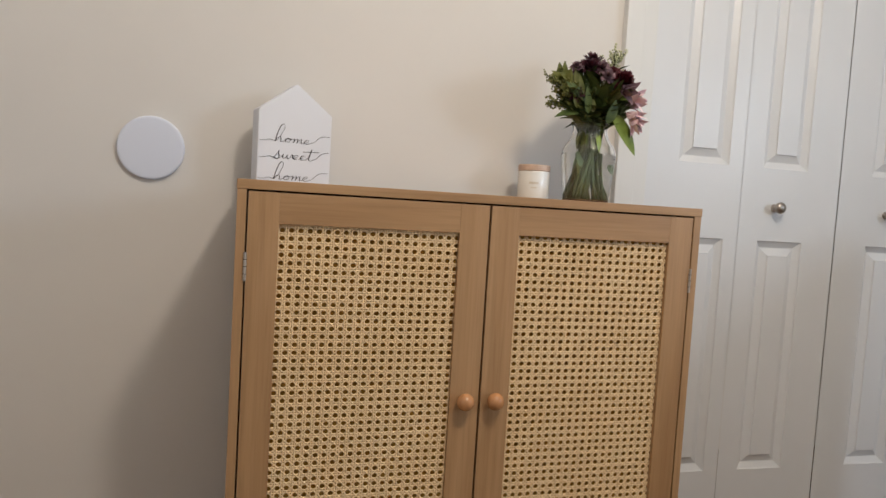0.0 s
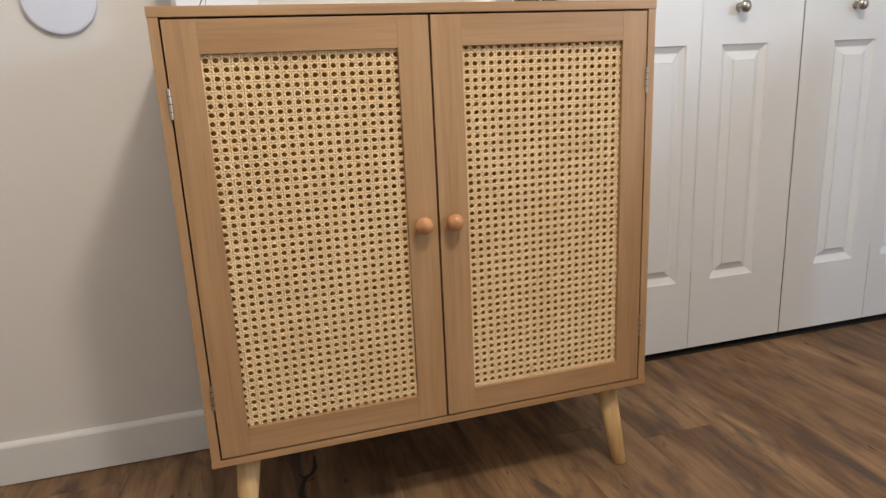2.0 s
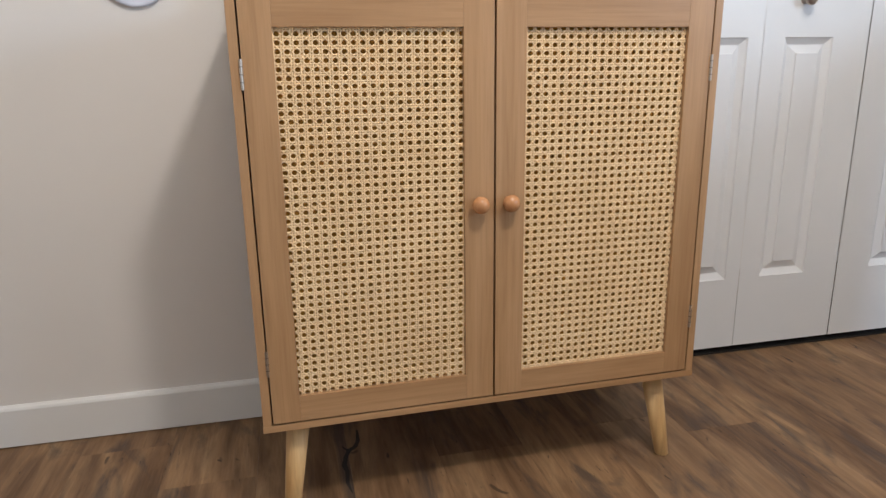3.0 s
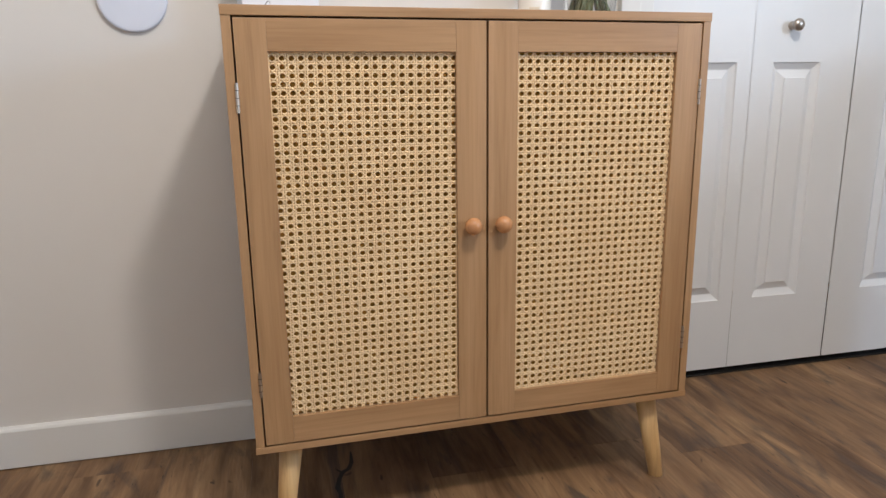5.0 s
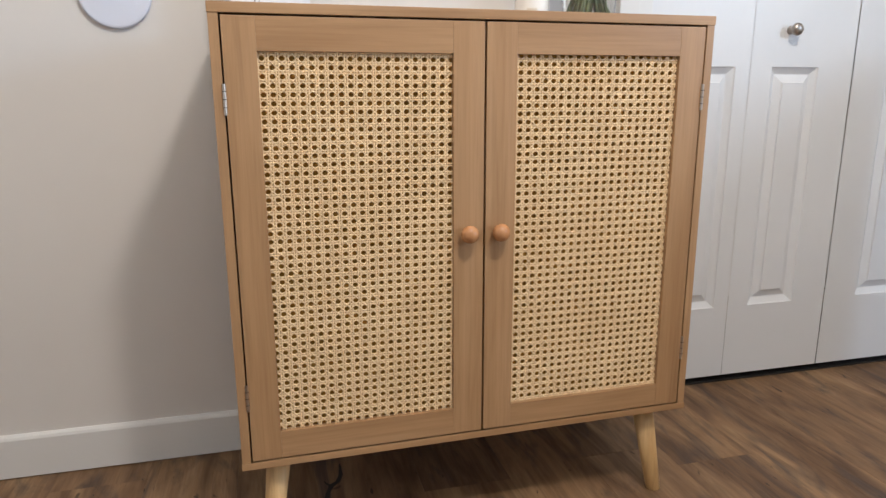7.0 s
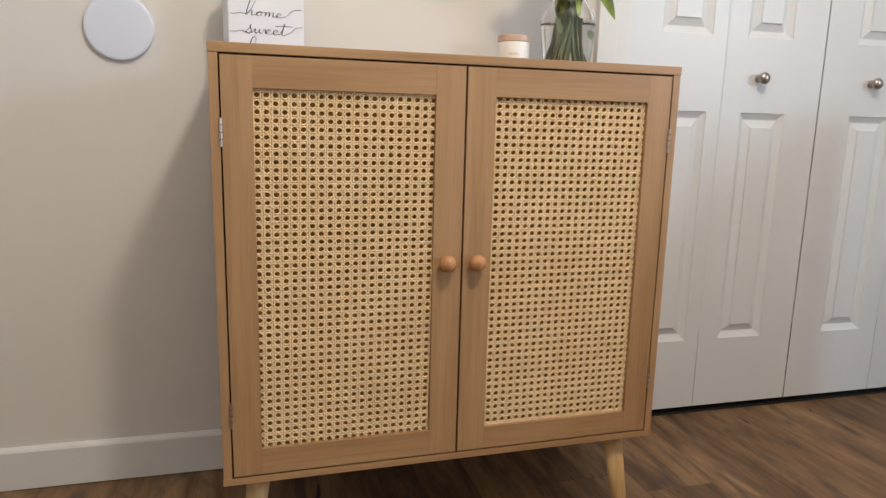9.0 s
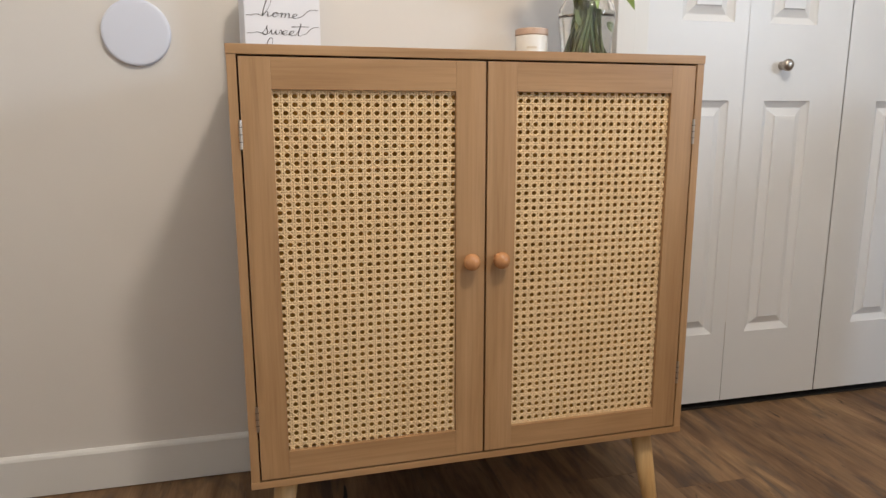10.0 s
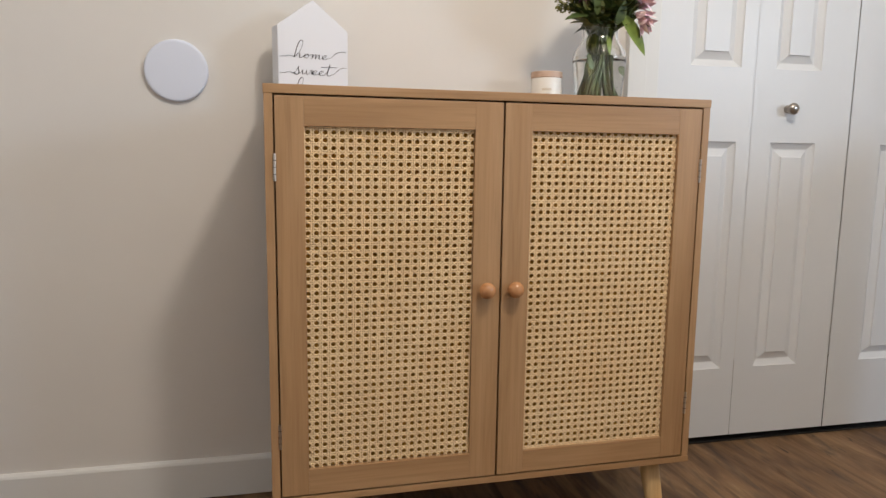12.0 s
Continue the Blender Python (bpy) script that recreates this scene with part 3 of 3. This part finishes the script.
def sphere_at(bm, c, r, detail=1):
    bmesh.ops.create_icosphere(bm, subdivisions=detail, radius=r, matrix=Matrix.Translation(c))


def stem(thing, rng, head, thick=0.0036):
    base = Vector((VX + rng.uniform(-0.031, 0.031), VY + rng.uniform(-0.024, 0.024), TOP + 0.0105))
    lean = Vector((head.x - VX, head.y - VY))
    if lean.length > 1e-4:
        base -= Vector((*(lean.normalized() * 0.007), 0))
    neck = Vector((VX, VY, TOP + 0.150)) + Vector((*(lean * 0.25), 0))
    neck.x = max(VX - 0.026, min(VX + 0.026, neck.x + rng.uniform(-0.010, 0.010)))
    neck.y = max(VY - 0.026, min(VY + 0.026, neck.y + rng.uniform(-0.010, 0.010)))
    pts = bend(base, neck, head)
    part("stem", tube(pts, (thick * 1.15, thick * 0.75), 7), M_STEM, thing, smooth=True)
    return pts


def leaves(thing, rng, pts, count, mat, length, width, low=0.52):
    for _ in range(count):
        u = rng.uniform(low, 0.93)
        k = int(u * (len(pts) - 1))
        a = rng.uniform(0, 2 * math.pi)
        way = Vector((math.cos(a), math.sin(a), rng.uniform(0.5, 2.4)))
        bm = blade(bmesh.new(), pts[k], way, Vector((0, 0, 1)), length * rng.uniform(0.7, 1.2), width * rng.uniform(0.8, 1.2), rng.uniform(0.1, 0.5))
        part("leaf", bm, mat, thing, smooth=True)


def flower(kind, head, label, mat, seed, size, face=(0.1, -0.8, 0.5), leaf_count=4, leaf_mat=None, layers=4, petals=13):
    rng = random.Random(seed)
    thing = tagged(new(kind), label, "flower", group="flowers in the vase")
    head = Vector(head)
    pts = stem(thing, rng, head)
    leaves(thing, rng, pts, leaf_count, leaf_mat or M_LEAF, 0.048, 0.015)
    n = Vector(face).normalized()
    u = n.cross(Vector((0.2, 0.1, 1))).normalized()
    v = n.cross(u)
    bm = bmesh.new()
    for layer in range(layers):
        open_up = 0.15 + 0.85 * layer / max(1, layers - 1)
        for k in range(petals - layer):
            a = 2 * math.pi * (k + 0.5 * layer) / (petals - layer) + rng.uniform(-0.12, 0.12)
            way = (u * math.cos(a) + v * math.sin(a)) * (1.1 - 0.75 * open_up) + n * (0.05 + 0.8 * open_up)
            blade(bm, head + n * 0.001 * layer, way, n, size * rng.uniform(0.82, 1.08) * (1 - 0.25 * open_up), size * 0.46, rng.uniform(-0.15, 0.25), 5, 0.35)
    part("blossom", bm, mat, thing, smooth=True)
    bm = bmesh.new()
    sphere_at(bm, head, size * 0.22, 2)
    part("calyx", bm, M_STEM, thing, smooth=True)
    return thing


def lily(head, seed, way, mat=None):
    """A small open trumpet of six petals."""
    rng = random.Random(seed)
    thing = tagged(new("peruvian_lily"), "pale pink trumpet lily drooping beside the vase neck", "flower", group="flowers in the vase")
    head = Vector(head)
    pts = stem(thing, rng, head, 0.0018)
    n = Vector(way).normalized()
    u = n.cross(Vector((0.2, 0.1, 1))).normalized()
    v = n.cross(u)
    for k in range(6):
        a = math.pi * k / 3 + rng.uniform(-0.1, 0.1)
        bm = blade(bmesh.new(), head, n * 0.95 + (u * math.cos(a) + v * math.sin(a)) * 0.5, n, 0.042 * rng.uniform(0.85, 1.1), 0.019, -0.25 if k % 2 else 0.3, 6, 0.3)
        part("petal", bm, mat or M_PINK, thing, smooth=True)
    bm = bmesh.new()
    for k in range(5):
        a = 2 * math.pi * k / 5
        tip = head + n * 0.027 + (u * math.cos(a) + v * math.sin(a)) * 0.005
        tube([head, head.lerp(tip, 0.5), tip], 0.0005, 4, bm)
        sphere_at(bm, tip, 0.0014)
    part("stamen_cluster", bm, M_BUD, thing)
    leaves(thing, rng, pts, 3, M_LEAF, 0.045, 0.012)


def spray(head, seed, mat, reach, count):
    """A branching filler stem with many tiny buds."""
    rng = random.Random(seed)
    thing = tagged(new("filler_spray"), "airy yellow-green filler spray with tiny buds", "flower", group="flowers in the vase")
    head = Vector(head)
    pts = stem(thing, rng, head, 0.0015)
    twigs, buds = bmesh.new(), bmesh.new()
    out = (pts[-1] - pts[-3]).normalized()
    for _ in range(count):
        root = pts[-1 - rng.randrange(4)]
        way = (out + Vector((rng.uniform(-0.9, 0.9), rng.uniform(-0.9, 0.9), rng.uniform(-0.2, 0.7)))).normalized()
        tip = root + way * reach * rng.uniform(0.5, 1.0)
        mid = root.lerp(tip, 0.5) + Vector((0, 0, 0.003))
        tube([root, mid, tip], (0.0008, 0.0004), 4, twigs)
        for _ in range(7):
            q = root.lerp(tip, rng.uniform(0.45, 1.05)) + Vector([rng.gauss(0, 0.0035) for _ in range(3)])
            sphere_at(buds, q, rng.uniform(0.0014, 0.0030), 1)
            tube([root.lerp(tip, 0.6), root.lerp(tip, 0.75).lerp(q, 0.5), q], 0.00035, 3, twigs)
    part("twig", twigs, M_STEM, thing)
    tagged(part("blossom", buds, mat, thing, smooth=True), kind="stuff")
    leaves(thing, rng, pts, 3, M_LEAF, 0.040, 0.011)


BURGUNDY, RED, MAUVE = "dark burgundy chrysanthemum in the glass vase", "deep red chrysanthemum in the glass vase", "small greyish mauve aster in the vase"
flower("burgundy_mum", (0.263, 0.220, 1.152), BURGUNDY, M_WINE, 1, 0.029, (0.0, -0.6, 0.8))
flower("burgundy_mum", (0.272, 0.230, 1.166), BURGUNDY, M_WINE, 2, 0.029, (0.0, -0.5, 0.85))
flower("burgundy_mum", (0.250, 0.235, 1.150), BURGUNDY, M_WINE, 3, 0.024, (-0.3, -0.5, 0.8))
flower("red_mum", (0.333, 0.215, 1.128), RED, M_RED, 4, 0.036, (0.25, -0.7, 0.6), layers=6, petals=18)
flower("red_mum", (0.318, 0.240, 1.142), RED, M_RED, 5, 0.034, (0.1, -0.6, 0.75), layers=5, petals=16)
flower("mauve_aster", (0.232, 0.215, 1.150), MAUVE, M_MAUVE, 6, 0.017, (-0.2, -0.5, 0.8), layers=3, petals=20)
flower("mauve_aster", (0.287, 0.215, 1.156), MAUVE, M_MAUVE, 7, 0.021, (0.1, -0.8, 0.5), layers=3, petals=14)
flower("mauve_aster", (0.296, 0.205, 1.138), MAUVE, M_MAUVE, 17, 0.021, (0.1, -0.8, 0.4), layers=3, petals=14)
flower("mauve_aster", (0.359, 0.225, 1.134), MAUVE, M_WINE, 8, 0.012, (0.4, -0.4, 0.8), layers=2, petals=12)
flower("burgundy_mum", (0.235, 0.210, 1.098), BURGUNDY, M_WINE, 9, 0.020, (-0.4, -0.8, 0.3))
lily((0.342, 0.200, 1.098), 11, (0.7, -0.6, 0.0))
lily((0.345, 0.205, 1.070), 12, (0.6, -0.6, -0.5))
lily((0.318, 0.185, 1.108), 13, (0.3, -0.9, -0.1), M_MAUVE)
lily((0.350, 0.220, 1.085), 14, (0.8, -0.4, 0.3))
lily((0.350, 0.200, 1.060), 15, (0.5, -0.5, -0.7))
spray((0.200, 0.225, 1.110), 21, M_BUD, 0.042, 20)
spray((0.215, 0.220, 1.095), 22, M_BUD, 0.042, 18)
spray((0.222, 0.215, 1.115), 26, M_BUD, 0.034, 16)
spray((0.212, 0.235, 1.075), 27, M_BUD, 0.036, 14)
spray((0.334, 0.262, 1.170), 23, M_PALE_BUD, 0.046, 26)
spray((0.344, 0.262, 1.203), 31, M_PALE_BUD, 0.040, 26)
spray((0.300, 0.262, 1.168), 24, M_PALE_BUD, 0.032, 14)
spray((0.336, 0.258, 1.150), 28, M_PALE_BUD, 0.042, 20)


def leafy(head, seed, count, mat, length, width, label):
    rng = random.Random(seed)
    thing = tagged(new("leaf_stem"), label, "foliage", group="flowers in the vase")
    pts = stem(thing, rng, Vector(head), 0.0022)
    leaves(thing, rng, pts, count, mat, length, width, 0.54)
    for _ in range(5):
        a = rng.uniform(0, 2 * math.pi)
        root = pts[rng.choice((8, 9, 9, 10))]
        bm = blade(bmesh.new(), root, Vector((math.cos(a), math.sin(a), rng.uniform(-0.15, 0.6))), Vector((0, 0, 1)), length * rng.uniform(0.5, 0.85), width * rng.uniform(0.9, 1.3), rng.uniform(0.0, 0.4))
        part("leaf", bm, mat, thing, smooth=True)
    for _ in range(6):
        a = rng.uniform(0, 2 * math.pi)
        way = Vector((0.22 * math.cos(a), 0.22 * math.sin(a), rng.choice((1.0, 1.0, -0.8))))
        bm = blade(bmesh.new(), pts[rng.choice((4, 6, 6, 7, 7))], way, Vector((math.cos(a), math.sin(a), 0.3)), rng.uniform(0.030, 0.048), rng.uniform(0.012, 0.020), 0.05)
        part("leaf", bm, mat, thing, smooth=True)
    return thing, pts


SPOTS = ((0.225, 0.225, 1.10), (0.250, 0.205, 1.12), (0.280, 0.200, 1.12), (0.308, 0.205, 1.10), (0.252, 0.255, 1.13), (0.295, 0.265, 1.13), (0.215, 0.240, 1.085), (0.330, 0.225, 1.085),
         (0.240, 0.195, 1.10), (0.265, 0.190, 1.11), (0.290, 0.188, 1.11), (0.220, 0.215, 1.07), (0.320, 0.200, 1.08), (0.255, 0.215, 1.13), (0.305, 0.225, 1.12), (0.275, 0.245, 1.14))
for n, spot in enumerate(SPOTS):
    leafy(spot, 40 + n, 10, M_OLIVE if n % 3 == 0 else M_LEAF, 0.058, 0.021, "dark green leafy stem filling the bouquet")
hang, pts = leafy((0.318, 0.195, 1.065), 70, 1, M_LEAF_PALE, 0.03, 0.012, "stem with a large fresh green hanging leaf")
part("leaf", blade(bmesh.new(), Vector((0.314, 0.205, 1.064)), Vector((0.56, -0.12, -0.80)), Vector((0.3, -0.9, 0.3)), 0.096, 0.040, 0.06, 9), M_LEAF_PALE, hang, smooth=True)
part("leaf", blade(bmesh.new(), Vector((0.300, 0.200, 1.045)), Vector((0.3, -0.3, 0.8)), Vector((0.2, -0.9, 0.3)), 0.050, 0.022, 0.3, 9), M_LEAF, hang, smooth=True)
part("leaf", blade(bmesh.new(), Vector((0.250, 0.215, 1.062)), Vector((-0.95, -0.2, -0.05)), Vector((0, -0.5, 0.9)), 0.062, 0.027, 0.20, 9), M_LEAF, hang, smooth=True)
part("leaf", blade(bmesh.new(), Vector((0.330, 0.210, 1.095)), Vector((0.9, -0.2, 0.45)), Vector((0, -0.6, 0.8)), 0.058, 0.024, 0.15, 9), M_LEAF_PALE, hang, smooth=True)
rng = random.Random(77)
for n in range(16):
    side = -1 if n < 10 else 1
    root = Vector((VX + side * rng.uniform(0.004, 0.030), VY - rng.uniform(0.010, 0.034), TOP + 0.168 + rng.uniform(-0.004, 0.018)))
    way = Vector((side * rng.uniform(0.25, 1.15), rng.uniform(-0.5, -0.1), rng.uniform(0.35, 1.0)))
    part("leaf", blade(bmesh.new(), root, way, Vector((0.1 * side, -0.8, 0.5)), rng.uniform(0.050, 0.074), rng.uniform(0.018, 0.027), rng.uniform(0.0, 0.25), 8), M_OLIVE if n % 4 == 0 else M_LEAF, hang, smooth=True)
for n in range(14):
    u = rng.random()
    root = Vector((0.268 - 0.036 * u + rng.uniform(-0.008, 0.008), 0.212 + rng.uniform(-0.012, 0.012), 1.058 + 0.045 * u))
    way = Vector((rng.uniform(-0.75, -0.10), rng.uniform(-0.5, 0.0), rng.uniform(0.45, 1.0)))
    part("leaf", blade(bmesh.new(), root, way, Vector((-0.2, -0.8, 0.4)), rng.uniform(0.036, 0.056), rng.uniform(0.010, 0.016), rng.uniform(0.0, 0.3), 8), M_OLIVE if n % 3 == 0 else M_LEAF, hang, smooth=True)

for n in range(40):
    u = rng.random()
    root = Vector((0.245 - 0.040 * u + rng.uniform(-0.010, 0.010), 0.222 + rng.uniform(-0.015, 0.015), 1.070 + 0.062 * u))
    way = Vector((rng.uniform(-0.70, 0.15), rng.uniform(-0.6, 0.1), rng.uniform(0.2, 1.0)))
    part("leaf", blade(bmesh.new(), root, way, Vector((-0.2, -0.8, 0.4)), rng.uniform(0.020, 0.038), rng.uniform(0.010, 0.018), rng.uniform(0.0, 0.4), 6), M_SPRIG if n % 3 else M_OLIVE, hang, smooth=True)
part("leaf", blade(bmesh.new(), Vector((0.315, 0.225, TOP + 0.082)), Vector((0.55, -0.1, -0.55)), Vector((0.1, -0.9, 0.2)), 0.030, 0.017, 0.1, 7), M_STEM, hang, smooth=True)
part("leaf", blade(bmesh.new(), Vector((0.262, 0.222, TOP + 0.075)), Vector((-0.30, -0.1, 0.75)), Vector((0.1, -0.9, 0.2)), 0.034, 0.014, 0.1, 7), M_LEAF, hang, smooth=True)

# ---- ceiling lamp, above and behind the viewer ----
lamp = tagged(new("pendant_lamp"), "small pendant lamp on a thin nickel rod", "lamp")
lamp.location = (LAMP.x, LAMP.y, CEILING)
part("canopy", lathe([(0.0, 0.0), (0.065, 0.0), (0.062, -0.018), (0.020, -0.026), (0.0, -0.026)], 32), M_NICKEL, lamp, smooth=True)
part("rod", lathe([(0.0, -0.02), (0.006, -0.02), (0.006, LAMP.z - CEILING + 0.10), (0.0, LAMP.z - CEILING + 0.10)], 16), M_NICKEL, lamp, smooth=True)
part("socket", lathe([(0.0, 0.11), (0.016, 0.108), (0.020, 0.10), (0.020, 0.068), (0.0, 0.068)], 24), M_NICKEL, lamp, smooth=True).location.z = LAMP.z - CEILING + 0.018

# ---- floor planks ----
# Black sheet in place of the shade beneath the bifold doors.
structure("door_gap_shade", box(0.50, 1.75, CLOSET_Y + 0.002, CLOSET_Y + 0.40, 0.0, 0.004), M_GAP_SHADE, "black sheet standing in for shade under the bifold doors", "floor")
structure("floor", box(WEST - 0.12, EAST + 0.12, SOUTH - 0.12, NORTH + 0.12, -0.12, -0.008), M_DARK, "rustic brown wood-look plank floor", "floor")
floor = bpy.data.objects["floor"]
PLANK_W, PLANK_L = 0.178, 1.22
shapes = {}
rng = random.Random(5)
x = 0.46 - PLANK_W * math.ceil((0.56 - WEST) / PLANK_W)
while x < EAST + 0.05:
    y = SOUTH - 0.10 - rng.uniform(0.0, 0.9)
    if abs(x - 0.46) < 0.01:
        y = 0.09 - 4 * PLANK_L
    while y < NORTH + 0.05:
        y0, y1 = max(y, SOUTH - 0.11), min(y + PLANK_L, NORTH + 0.11)
        if y1 - y0 > 0.05:
            size = round(y1 - y0, 2)
            if size not in shapes:
                shapes[size] = part("plank", box(-PLANK_W / 2 + 0.0001, PLANK_W / 2 - 0.0001, -size / 2 + 0.0001, size / 2 - 0.0001, -0.008, 0, 0.0003, 1), M_PLANK, floor)
                ob = shapes[size]
            else:
                ob = again("plank", shapes[size], Matrix(), floor)
            ob.location = (x + PLANK_W / 2, (y0 + y1) / 2, 0)
        y += PLANK_L
    x += PLANK_W

way = [Vector(q) for q in ((-0.225, 0.275, 0), (-0.227, 0.232, 0), (-0.235, 0.208, 0), (-0.249, 0.197, 0), (-0.258, 0.172, 0), (-0.263, 0.145, 0), (-0.259, 0.122, 0), (-0.262, 0.085, 0), (-0.256, 0.050, 0))]
bm = tube(way, [0.0015, 0.0046, 0.0052, 0.0062, 0.0048, 0.0055, 0.0044, 0.0036, 0.0012], 7)
tube([Vector((-0.249, 0.197, 0)), Vector((-0.256, 0.204, 0)), Vector((-0.262, 0.216, 0))], (0.0040, 0.0010), 6, bm)
for v in bm.verts:
    v.co.z = 0.0002 + v.co.z * 0.06
part("crack", bm, M_DARK, floor, "dark crack in the plank")
